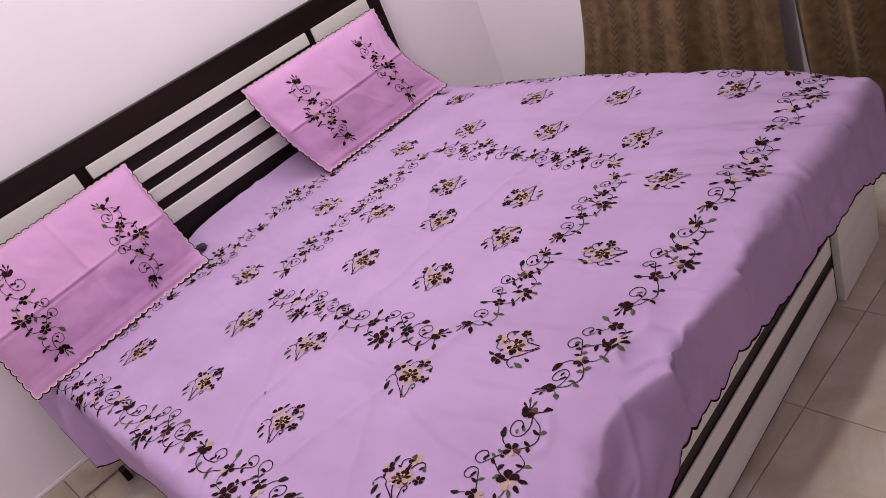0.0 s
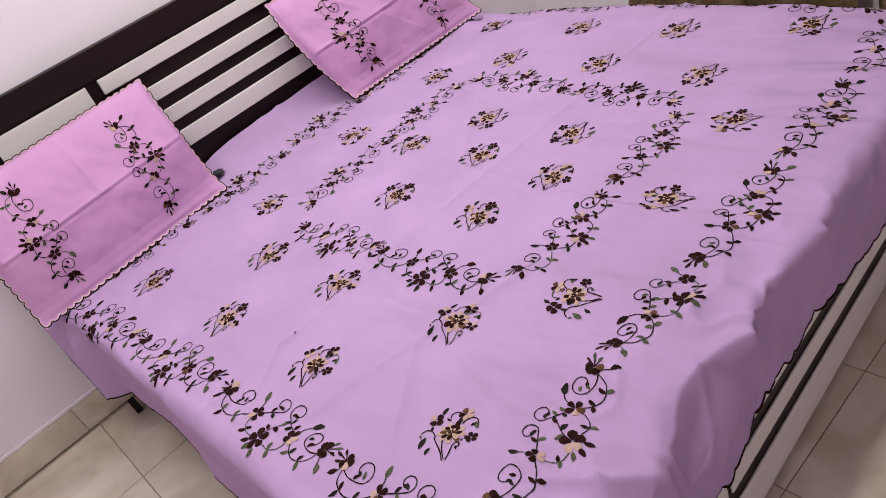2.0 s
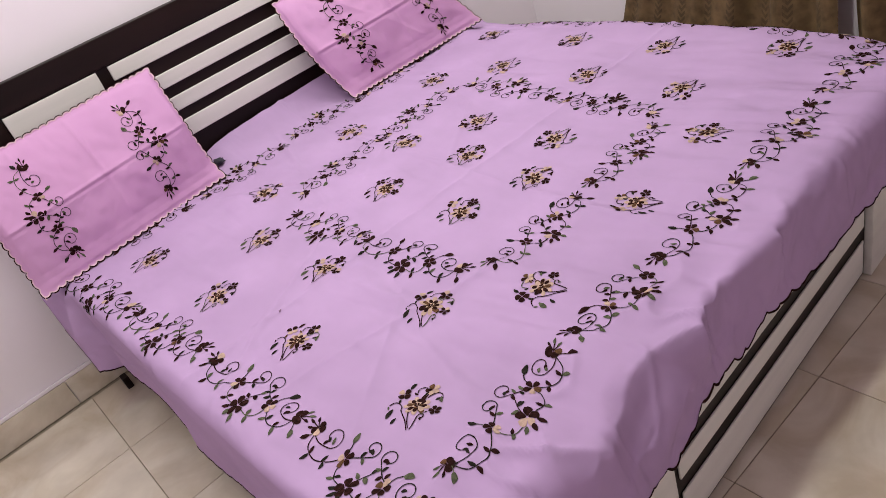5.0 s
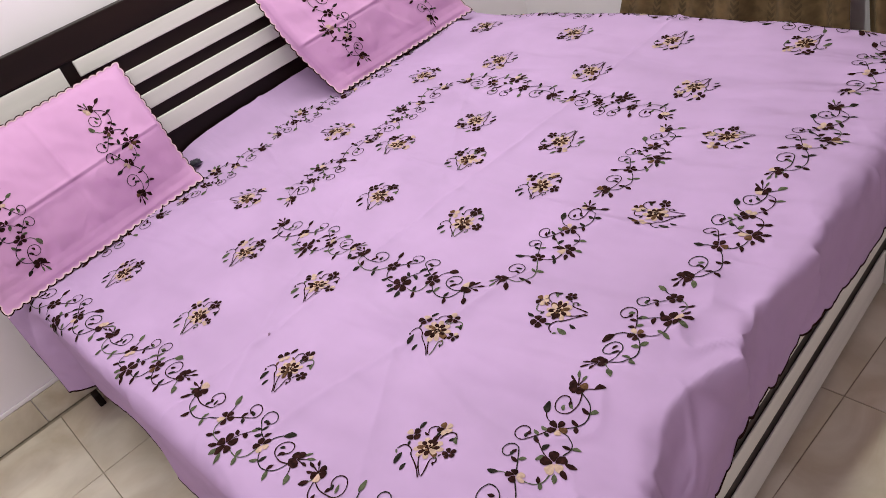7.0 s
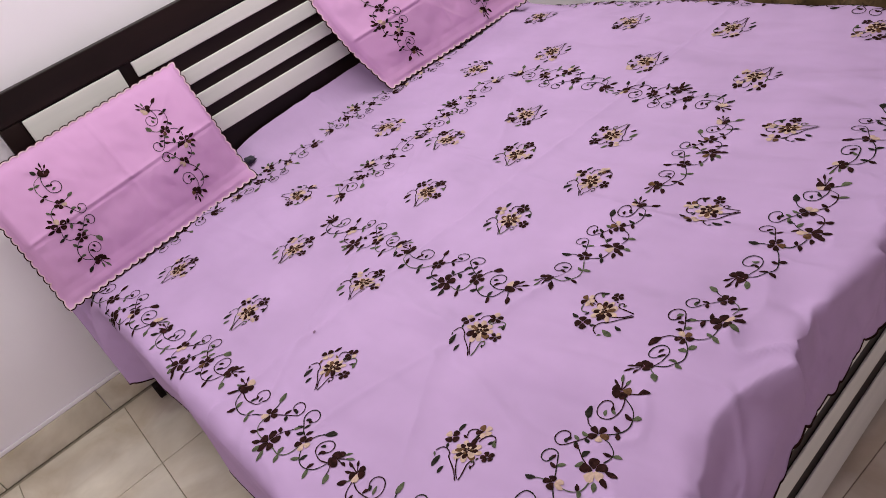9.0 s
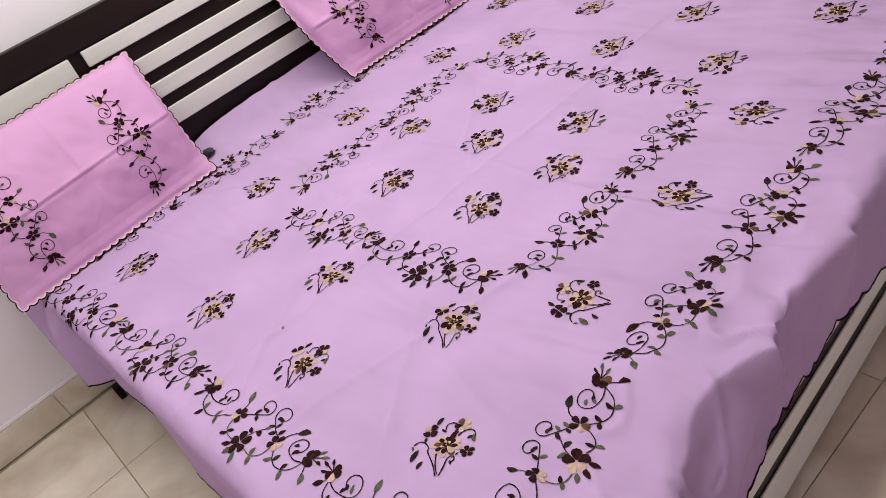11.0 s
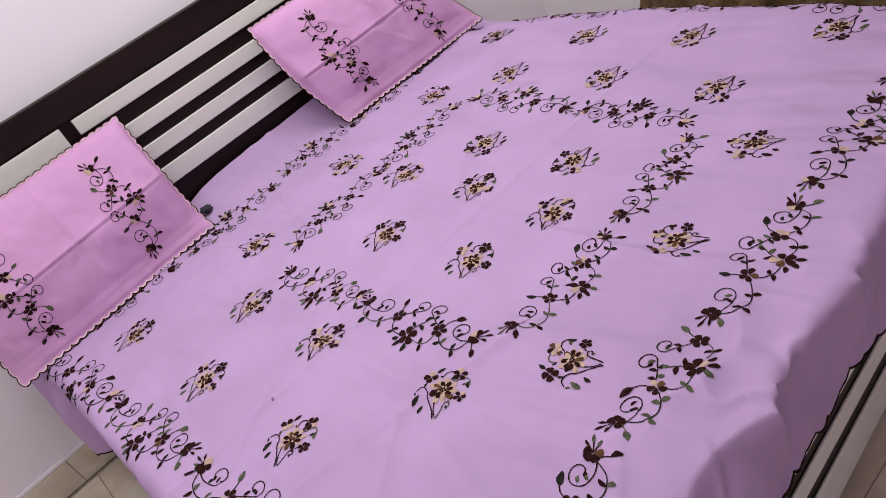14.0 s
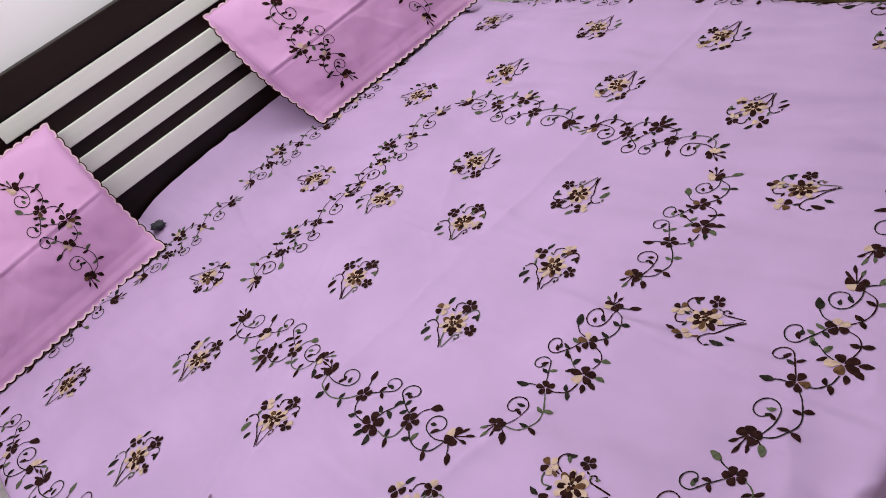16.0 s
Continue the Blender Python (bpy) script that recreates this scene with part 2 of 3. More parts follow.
block("side_rail", (0.956, 0.985, -0.715, 0.985, 0.004, 0.325), DARK, bed, 0.003)

tagged(block("mattress", (-0.815, 0.965, -0.765, 0.955, 0.302, 0.495), PINK, None, 0.05), "thick mattress covered by the lilac sheet", "mattress")

# ---- bedsheet ----
XF, YF, YH = 1.005, -0.835, 0.964
RS = 0.040                                 # rounding of the sides


def near_x(v):
    return -0.880 + 0.050 * (0.75 - v) / 1.5


def smooth(q):
    q = max(0.0, min(1.0, q))
    return q * q * (3 - 2 * q)


def recess(u):
    """The foot edge is drawn in between the tips of the folds that hang over it."""
    q = abs(math.sin(math.pi * (u + 0.15) / 0.29))
    return (0.008 + 0.020 * smooth((0.20 - u) / 0.40)) * q ** 1.3


def foot_round(u):
    """The rounding of the foot edge, fuller towards both corners."""
    return 0.024 + 0.026 * smooth((-0.05 - u) / 0.3) + 0.022 * smooth((u - 0.15) / 0.4)


def foot_y(u):
    return YF - 0.004 + 0.045 * (u - 0.1) + recess(u)


def ridge(d, width):
    return math.exp(-abs(d) / width)


def drape(u, v):
    """The place of the sheet's point (u, v), which is (x, y) where it lies flat."""
    xn = near_x(v) + RS
    rf = foot_round(u)
    cu, cv = min(max(u, xn), XF - RS), max(v, foot_y(u) + rf)
    du, dv = u - cu, v - cv
    d = math.hypot(du, dv)
    p = Vector((cu, cv, H))
    # the far edge stands a little proud in its middle and sinks to both ends
    far = max(0.0, min(1.0, (cu - 0.80) / 0.155))
    q = v + 0.33
    p.z += far * far * (3 - 2 * far) * (0.013 - (0.05 if q > 0 else 0.12) * q * q)
    # soft lumps where the foot end falls away
    toe = max(0.0, min(1.0, (-0.66 - v) / 0.14))
    p.z += toe * (0.010 * noise.noise((u * 4.0, v * 5.0, 7.0)) + 0.006 * noise.noise((u * 11.0, v * 12.0, 2.0)))
    slump = max(0.0, min(1.0, (-0.70 - v) / 0.14)) ** 1.2 * max(0.0, min(1.0, (-0.10 - u) / 0.35))
    p.z -= 0.022 * slump
    toe *= 0.25 + 0.75 * smooth((0.25 - u) / 0.4)
    crumple = max(0.0, 1 - 3.2 * abs(noise.noise((u * 4.6 + 2.0 * v, v * 4.2 - 1.5 * u, 3.0))))
    p.z += toe * 0.019 * crumple * crumple
    crumple = max(0.0, 1 - 4.0 * abs(noise.noise((u * 9.0 - 3.0 * v, v * 7.0 + 2.5 * u, 6.0))))
    p.z += toe * 0.012 * crumple * crumple
    # soft rise against the headboard, slight sag and lumps
    rise = max(0.0, (v - 0.78) / (YH - 0.78))
    p.z += 0.062 * rise * rise * (1 - 0.55 * ridge(u + 0.28, 0.07))
    lump = noise.noise((u * 3.1, v * 3.1, 0.7))
    fine = noise.noise((u * 9.0, v * 9.0, 4.7))
    p.z += 0.0075 * lump + 0.0036 * fine + 0.0014 * noise.noise((u * 26.0, v * 17.0, 1.7))
    # soft streaks that run towards the foot, strongest past the middle
    pull = max(0.0, min(1.0, 0.35 - v))
    p.z += 0.0150 * pull * noise.noise((u * 12.0 + 2.5 * v, v * 2.2, 8.0)) + 0.0060 * pull * pull * noise.noise((u * 27.0 + 6.0 * v, v * 3.5, 2.0)) + 0.0030 * noise.noise((u * 2.0 + v * 7.0, v * 3.0 - u * 5.0, 5.0))
    # packing creases and drawn lines
    p.z += 0.0068 * ridge(u - 0.06, 0.012) + 0.0060 * ridge(v + 0.03, 0.011) + 0.0030 * ridge(u + 0.42 + 0.1 * v, 0.010)
    for a, b, c, w in ((0.8, 0.6, 0.10, 0.014), (-0.5, 0.87, 0.28, 0.012), (0.25, 0.97, -0.42, 0.010), (-0.6, 0.8, 0.02, 0.012), (0.95, -0.3, -0.30, 0.014)):
        q = a * u + b * v - c
        p.z += 0.0105 * ridge(q, w) * max(0.0, noise.noise((u * 2.3, v * 2.3, 9 * c)) + 0.2)
    if d > 1e-6:
        r = (RS * du * du + rf * dv * dv) / (d * d)
        a = min(d / r, math.pi / 2)
        h, drop = r * math.sin(a), r * (1 - math.cos(a)) + max(0.0, d - r * math.pi / 2)
        ex, ey = du / d, dv / d
        along = v if abs(du) > abs(dv) else u
        foot = dv * dv / (d * d)
        wave = math.sin(along * 11 + 2.2 * noise.noise((along * 2.0, 5.0, 1.0)))
        fold = noise.noise((u * 5.0, v * 3.0, 2.5))
        low = min(1.0, drop / 0.16)
        side = 1 - foot
        h += drop * (0.012 * side * (1 + 1.5 * wave) + 0.010 * foot) + (0.05 * foot + 0.02 * side) * fold * min(drop, 0.15)
        h += (0.9 * recess(u) + 0.020 * smooth((-0.12 - u) / 0.16)) * foot * smooth(low)
        if du < 0:
            # by the wall the side swings out; further on one fold overlaps the next
            q = 0.13 - v + 0.22 * drop
            h += side * low * (0.064 * smooth((v - 0.69) / 0.06) - 0.016 + 0.013 * smooth(q / 0.025) - 0.010 * ridge(q, 0.008))
        else:
            h += side * 0.16 * drop * smooth((-0.30 - v) / 0.4)
        # fine drawn wrinkles down the face
        h += 0.005 * foot * low * noise.noise((u * 22.0 + 9.0 * dv, dv * 5.0, 4.0)) + 0.009 * foot * low * noise.noise((u * 8.0 - 14.0 * dv, dv * 7.0, 9.0))
        # sharp folds that hang over the foot from their tips
        for fx, s in ((-0.15, 1.0), (-0.128, 0.6), (0.14, 0.8), (-0.44, 0.6), (-0.41, 0.4), (0.43, 0.25), (0.74, 0.3)):
            q = u - fx + 0.16 * (dv + 0.03)
            h += foot * s * 0.017 * (ridge(q, 0.005) if q > 0 else ridge(q, 0.034)) * min(1.0, drop / 0.006) * max(0.20, 1 - drop / 0.20)
        for fx, s in ((-0.15, 1.0), (-0.125, 0.7), (0.14, 0.8), (-0.44, 0.6), (-0.415, 0.4), (0.43, 0.3)):
            q = u - fx + 0.16 * (dv + 0.03) - 0.014
            h -= foot * s * 0.016 * ridge(q, 0.006) * smooth(drop / 0.03) * max(0.0, 1 - drop / 0.19)
        p.z -= 0.004 * foot * noise.noise((u * 4.2, 1.0, 3.0)) * min(1.0, d / 0.05)
        p += Vector((ex * h, ey * h, -drop))
    return p


def lifted(surface, u, v, off):
    e = 0.002
    p = surface(u, v)
    n = (surface(u + e, v) - p).cross(surface(u, v + e) - p)
    return p + n.normalized() * off


U0, U1, V0, V1 = -1.168, 1.185, -1.016, YH
SCALLOP = 0.046


def bite(s):
    """How far the scalloped hem draws in at the length s along it."""
    q = (s / SCALLOP) % 1.0
    return 0.009 * (1 - math.sqrt(max(0.0, 1 - (2 * q - 1) ** 2)))


def hem_uv(u, v):
    """Moves a point on the sheet's outline in to the scallops."""
    if u == U0:
        u += bite(v)
    elif u == U1:
        u -= bite(v)
    if v == V0:
        v += bite(u)
    return u, v


def steps(a, b, step):
    n = round((b - a) / step)
    return [a + (b - a) * i / n for i in range(n)] + [b]


def sheet_cloth():
    us, vs = steps(U0, U1, 0.0062), steps(V0, V1, 0.0062)
    pts = [drape(*hem_uv(u, v)) for u in us for v in vs]
    n = len(vs)
    fs = [(i * n + j, (i + 1) * n + j, (i + 1) * n + j + 1, i * n + j + 1) for i in range(len(us) - 1) for j in range(n - 1)]
    me = bpy.data.meshes.new("cloth")
    me.from_pydata(pts, [], fs)
    me.shade_smooth()
    return me


sheet = tagged(new("bedsheet"), "lilac cotton bedsheet with brown embroidered flowers, on the mattress", "bedsheet")
part("cloth", sheet_cloth(), PINK, sheet)

# ---- embroidery ----


def spline(pts, per=6):
    """A smooth line through the points."""
    out = []
    for i in range(len(pts) - 1):
        p0, p1, p2, p3 = pts[max(i - 1, 0)], pts[i], pts[i + 1], pts[min(i + 2, len(pts) - 1)]
        for k in range(per):
            t = k / per
            out.append(tuple(0.5 * (2 * b + (c - a) * t + (2 * a - 5 * b + 4 * c - d) * t * t + (3 * b - a - 3 * c + d) * t ** 3) for a, b, c, d in zip(p0, p1, p2, p3)))
    return out + [pts[-1]]


class Stitch:
    """Flat needlework: vertices in the plane with a small height, and faces with a thread each."""

    def __init__(self, rng):
        self.v, self.f, self.m, self.rng = [], [], [], rng
        self.level = 0.0

    def fan(self, ring, mid, thread, height=0.0012):
        i = len(self.v)
        self.v += [(*mid, height + self.level)] + [(x, y, 0.0006 + self.level) for x, y in ring]
        n = len(ring)
        self.f += [(i, i + 1 + k, i + 1 + (k + 1) % n) for k in range(n)]
        self.m += [thread] * n

    def petal(self, x, y, ang, length, width, thread):
        """A round petal, widest near its tip."""
        ca, sa = math.cos(ang), math.sin(ang)
        ring = []
        for k in range(12):
            q = k / 12 * 2 * math.pi
            px = length * (0.5 - 0.5 * math.cos(q))
            py = 0.5 * width * math.sin(q) * (0.38 + 0.85 * px / length)
            px, py = px + self.rng.uniform(-1, 1) * 0.03 * length, py + self.rng.uniform(-1, 1) * 0.05 * width
            ring.append((x + px * ca - py * sa, y + px * sa + py * ca))
        self.fan(ring, (x + 0.6 * length * ca, y + 0.6 * length * sa), thread)

    def leaf(self, x, y, ang, length, width, thread, bend=0.15):
        ca, sa = math.cos(ang), math.sin(ang)
        ring = []
        for k in range(12):
            q = k / 12 * 2 * math.pi
            a, b = math.cos(q), math.sin(q)
            px = length * (0.5 - 0.5 * a)
            py = 0.5 * width * b * (0.55 + 0.45 * math.sin(math.pi * (px / length) ** 0.8)) + bend * width * math.sin(math.pi * px / length)
            px, py = px + self.rng.uniform(-1, 1) * 0.02 * length, py + self.rng.uniform(-1, 1) * 0.05 * width
            ring.append((x + px * ca - py * sa, y + px * sa + py * ca))
        self.fan(ring, (x + 0.5 * length * ca, y + 0.5 * length * sa), thread)

    def stem(self, pts, width, thread):
        pts = spline(pts)
        i, n = len(self.v), len(pts)
        for k, (x, y) in enumerate(pts):
            a, b = pts[max(k - 1, 0)], pts[min(k + 1, n - 1)]
            dx, dy = b[0] - a[0], b[1] - a[1]
            s = 0.5 * width * self.rng.uniform(0.75, 1.25) / (math.hypot(dx, dy) + 1e-9)
            self.v += [(x - dy * s, y + dx * s, 0.0007), (x + dy * s, y - dx * s, 0.0007)]
        for k in range(n - 1):
            j = i + 2 * k
            self.f.append((j, j + 1, j + 3, j + 2))
            self.m.append(thread)

    def curl(self, pts, cx, cy, r, start, sweep, width, thread, bud):
        """A stem that winds inward round (cx, cy) and ends in a bud."""
        n = 9
        arc = []
        for k in range(n + 1):
            q = k / n
            a, s = radians(start + sweep * q), r * (1.0 - 0.50 * q * q)
            arc.append((cx + 1.12 * s * math.cos(a), cy + 0.95 * s * math.sin(a)))
        self.stem(pts + arc, width, thread)
        (x0, y0), (x1, y1) = arc[-2], arc[-1]
        self.leaf(x1 - 0.3 * (x1 - x0), y1 - 0.3 * (y1 - y0), math.atan2(y1 - y0, x1 - x0) + 0.3 * math.copysign(1, sweep), 0.0105, 0.0068, bud)

    def flower(self, x, y, r, petals, threads, turn=0.0, span=2 * math.pi, heart=None):
        for k in range(petals):
            a = turn + span * k / petals
            self.petal(x + 0.10 * r * math.cos(a), y + 0.10 * r * math.sin(a), a, r * self.rng.uniform(0.85, 1.05), r * 4.5 / petals * self.rng.uniform(0.85, 1.05), threads[k % len(threads)])
        if heart is not None:
            self.fan([(x + 0.2 * r * math.cos(q), y + 0.2 * r * math.sin(q)) for q in (0, 1.05, 2.1, 3.14, 4.2, 5.24)], (x, y), heart, 0.0016)

    def mesh(self, name, surface, place):
        """place takes the plane to the cloth's (u, v)."""
        me = bpy.data.meshes.new(name)
        me.from_pydata([lifted(surface, *place(x, y), 0.0007 + z) for x, y, z in self.v], [], self.f)
        for m in THREADS:
            me.materials.append(m)
        for p, m in zip(me.polygons, self.m):
            p.material_index = m
        return me


UNIT = 0.318


def garland(rng, half=False):
    """One length of the garland from (0, 0) to (UNIT, 0): end flowers, curls, and a ring of three flowers."""
    g = Stitch(rng)
    w = 0.0020

    def tone(dark=0.62):
        q = rng.random()
        return OL if q > dark else (DG if q > 0.35 else DK)

    def blossom():
        return rng.choice(([DK], [DK], [DK], [DK, DK, DK, BR, DK], [DK, BE, DK, DK, DK], [BE, BE, DK, DK, DK], [DK, DK, DK, BE, BE], [BE, BR, DK, DK, DK]))

    lines = [
        [(0.108, -0.02), (0.112, -0.035), (0.125, -0.047), (0.145, -0.05)],
        [(0.168, -0.033), (0.174, -0.020), (0.185, -0.006)],
        [(0.185, -0.05), (0.205, -0.052), (0.220, -0.042), (0.226, -0.022)],
        [(0.232, -0.004), (0.236, 0.010), (0.246, 0.020)],
        [(0.105, -0.004), (0.103, 0.008), (0.099, 0.016)],
        [(0.235, -0.022), (0.250, -0.036), (0.272, -0.042), (0.296, -0.034), (0.310, -0.010)],
        [(0.314, -0.010), (0.322, -0.020), (0.326, -0.028)],
    ]
    if not half:
        lines += [
            [(0.004, -0.012), (0.016, -0.034), (0.046, -0.043), (0.077, -0.034), (0.100, -0.018)],
            [(0.002, -0.010), (-0.006, -0.020)],
        ]
    curls = [([(0.115, -0.008), (0.130, 0.000)], 0.147, 0.026, 0.0155, -55, 290), ([(0.222, -0.004), (0.206, 0.002)], 0.194, 0.029, 0.0165, -115, -300),
             ([(0.308, -0.013), (0.290, -0.017)], 0.279, 0.003, 0.0195, -110, -300)]
    if not half:
        curls.append(([(0.006, -0.012), (0.028, -0.018)], 0.051, 0.003, 0.0200, -85, 300))
    for pts in lines:
        g.stem(pts, w, rng.choice((DK, DG, DG, OL)))
    for pts, cx, cy, radius, start, sweep in curls:
        g.curl(pts, cx, cy, radius * rng.uniform(0.94, 1.05), start, sweep, w, rng.choice((DK, DG)), rng.choice((DK, DG)))
    # leaves: place, heading in degrees, length
    leaves = [(0.099, 0.014, 110, 0.022), (0.246, 0.020, 20, 0.026), 
              (0.135, 0.004, 70, 0.015), (0.140, 0.004, -40, 0.014), (0.156, 0.018, 150, 0.013), (0.170, -0.024, 150, 0.016),
              (0.176, -0.017, -20, 0.018), (0.184, -0.006, 60, 0.015), (0.124, -0.046, -150, 0.016), (0.121, -0.044, 30, 0.014),
              (0.205, -0.052, 100, 0.016), (0.206, -0.052, -70, 0.017), (0.196, 0.008, 200, 0.014), (0.200, 0.006, 70, 0.014),
              (0.184, 0.020, 30, 0.014), (0.210, 0.000, 230, 0.015), (0.216, -0.001, 75, 0.015), (0.252, -0.037, 75, 0.016),
              (0.248, -0.034, 215, 0.017), (0.282, -0.040, 80, 0.016), (0.284, -0.040, -70, 0.018), (0.265, 0.000, 20, 0.013),
              (0.276, -0.013, 50, 0.013), (0.160, -0.060, 240, 0.020), (0.172, -0.062, 280, 0.021), (0.150, -0.056, 205, 0.018),
              (0.326, -0.026, -50, 0.022)]
    if not half:
        leaves += [(0.030, -0.040, 100, 0.016), (0.028, -0.041, -110, 0.018), (0.066, -0.038, 75, 0.015), (0.070, -0.037, -60, 0.017),
                   (0.040, -0.016, 60, 0.014), (0.060, -0.008, 110, 0.014), (-0.004, -0.018, 215, 0.022)]
    shade = rng.choice((0.85, 0.65, 0.45))
    for x, y, a, n in leaves:
        g.leaf(x, y, radians(a + rng.uniform(-8, 8)), n * rng.uniform(0.86, 1.06), n * 0.51, tone(shade), rng.uniform(-0.05, 0.25))
    for x, y, r, n in ((0.109, -0.012, 0.0155, 5), (0.166, -0.046, 0.0205, 5), (0.228, -0.013, 0.0160, 5)):
        g.flower(x, y, r, n, blossom(), rng.uniform(0, 6))
    ends = ((0.318, 0.0, 0.3),) if half else ((0.318, 0.0, 0.3), (0.0, 0.0, math.pi - 0.3))
    for x, y, a in ends:
        g.flower(x, y, 0.0155, 4, blossom(), a + 1.2, 4.9)
        for da, n in ((-0.35, 0.026), (0.15, 0.034), (0.65, 0.026)):
            g.stem([(x, y), (x + 0.6 * n * math.cos(a + da), y + 0.6 * n * math.sin(a + da))], 0.002, DK)
            g.leaf(x + 0.5 * n * math.cos(a + da), y + 0.5 * n * math.sin(a + da), a + da, 0.55 * n, 0.0055, DK if rng.random() < 0.7 else OL)
    return g


def sprig(rng):
    """A nosegay standing on its tail at (0, 0) and growing along +x, with +y to its left."""
    g = Stitch(rng)
    two = rng.choice(([DK, DK, BR, DK, DK, BE, DK, DK, BR], [DK, BR, DK, DK, BR, DK, DK, DK, BE], [DK, DK, DK, DK, BR, DK, BE, BR, DK]))
    for pts in ([(0, 0.001), (0.020, 0.010), (0.041, 0.025), (0.050, 0.027), (0.059, 0.036), (0.060, 0.045), (0.052, 0.053)],
                [(0.004, -0.001), (0.020, 0.006), (0.040, 0.010)],
                [(0.002, -0.004), (0.018, -0.008), (0.034, -0.012), (0.037, -0.020), (0.030, -0.022), (0.026, -0.015)],
                [(0.080, -0.014), (0.090, -0.022), (0.094, -0.032), (0.090, -0.040), (0.080, -0.044)],
                [(0.082, -0.010), (0.092, -0.014), (0.098, -0.017)],
                [(0.090, 0.010), (0.100, 0.010), (0.105, 0.002), (0.104, -0.006)]):
        g.stem(pts, 0.0022, DK if rng.random() < 0.8 else OL)
    for x, y, a, n in ((0.022, 0.050, -20, 0.026), (0.010, 0.036, -25, 0.018), (0.050, 0.055, 200, 0.010), (0.060, 0.036, 10, 0.013),
                       (0.098, 0.028, -25, 0.020), (0.084, -0.006, -30, 0.013), (0.076, -0.030, -70, 0.015), (0.070, -0.045, 20, 0.018),
                       (0.086, 0.008, 60, 0.012), (0.040, -0.022, -30, 0.008), (0.034, -0.017, -30, 0.007), (0.030, -0.016, 200, 0.009)):
        g.leaf(x, y, radians(a), n * 0.92, n * 0.40, rng.choice((DK, DG, DG, OL, BR) if n < 0.017 else (DK, DG, DG, OL)))
    turn = rng.uniform(0, 6)
    g.flower(0.059, 0.0, 0.0255, 9, rng.choice(([BE, BE, BE, BE, DK, BE, BE, BR, BE], [BE, BE, BE, BE, BE, BR, DK, BE, BE], [DK, BE, BE, BE, BE, BE, BR, BE, BE])), turn)
    g.level = 0.0005
    g.flower(0.059, 0.0, 0.0190, 8, two, turn + 0.35)
    g.level = 0.0010
    g.flower(0.059, 0.0, 0.0095, 7, [BE, BR], 0.4)
    g.level = 0.0014
    g.flower(0.059, 0.0, 0.0060, 5, [DK], 0.9, heart=BE)
    g.level = 0.0
    for x, y, r, n in ((0.086, 0.036, 0.014, 4), (0.101, -0.017, 0.014, 5), (0.050, -0.038, 0.012, 5)):
        g.flower(x, y, r, n, rng.choice(([DK], [DK], [DK, DK, BE, BE, DK], [BE, BE, BR, DK], [DK, DK, BE])), rng.uniform(0, 6))
    return g


def along(a, b, side=1):
    """The way from a garland's plane to the cloth, from a to b."""
    ux, uy = (b[0] - a[0]) / UNIT, (b[1] - a[1]) / UNIT
    wide = 1.0 / max(0.85, math.hypot(ux, uy))

    def place(x, y):
        y *= wide * side
        return a[0] + ux * x - uy * y, a[1] + uy * x + ux * y
    return place


def standing(c, tail):
    """A sprig with its large flower at c and its tail pointing that many degrees from +x."""
    ca, sa = -math.cos(radians(tail)), -math.sin(radians(tail))
    return lambda x, y: (c[0] + (x - 0.059) * ca - y * sa, c[1] + (x - 0.059) * sa + y * ca)


SPRIGS = (
    ((-0.66, 0.572), -169), ((-0.631, 0.189), -166), ((-0.606, -0.159), -162), ((-0.574, -0.542), -150), ((-0.43, 0.307), -166), ((-0.414, 0.004), -158),
    ((-0.376, -0.358), -156), ((-0.211, -0.527), -76), ((0.124, -0.516), -70), ((0.431, -0.502), -66), ((-0.104, 0.149), -164), ((-0.083, -0.136), -160),
    ((0.121, 0.047), -160), ((0.105, -0.216), -164), ((0.096, 0.304), -170), ((0.283, 0.175), -7), ((0.283, -0.13), -8), ((0.59, 0.361), -8),
    ((0.611, 0.021), -9), ((0.616, -0.306), -10), ((0.803, 0.623), -2), ((0.819, 0.245), -6), ((0.829, -0.103), -14), ((0.883, -0.459), -20),
    ((-0.285, 0.53), 118), ((0.072, 0.566), 112), ((0.44, 0.563), 108))
rng = random.Random(11)
for c, tail in SPRIGS:
    part("flower_sprig", sprig(rng).mesh("flower_sprig", drape, standing(c, tail)), THREADS, sheet)

INNER = (((-0.276, -0.006), (-0.246, -0.320)), ((-0.193, -0.363), (0.085, -0.370)), ((0.155, -0.359), (0.422, -0.346)), ((0.479, -0.301), (0.468, -0.019)),
         ((0.466, 0.047), (0.462, 0.379)), ((0.405, 0.422), (0.113, 0.407)), ((0.075, 0.400), (-0.224, 0.387)), ((-0.298, 0.311), (-0.270, 0.040)))
OUTER = (((0.700, -0.645), (0.982, -0.631)), ((0.345, -0.658), (0.625, -0.651)), ((-0.016, -0.670), (0.282, -0.663)), ((-0.628, -0.691), (-0.340, -0.675)),
         ((-0.823, 0.765), (-0.782, 0.409)), ((-0.775, 0.350), (-0.740, 0.043)), ((-0.738, -0.031), (-0.717, -0.357)), ((-0.711, -0.416), (-0.702, -0.705)),
         ((-0.461, 0.735), (-0.752, 0.772)), ((-0.090, 0.742), (-0.380, 0.748)), ((0.249, 0.755), (-0.015, 0.771)), ((0.561, 0.779), (0.296, 0.764)), ((0.858, 0.801), (0.615, 0.797)),
         ((0.985, -0.560), (0.985, -0.260)), ((0.990, -0.200), (0.990, 0.100)), ((0.985, 0.160), (0.975, 0.450)), ((0.970, 0.510), (0.960, 0.790)))
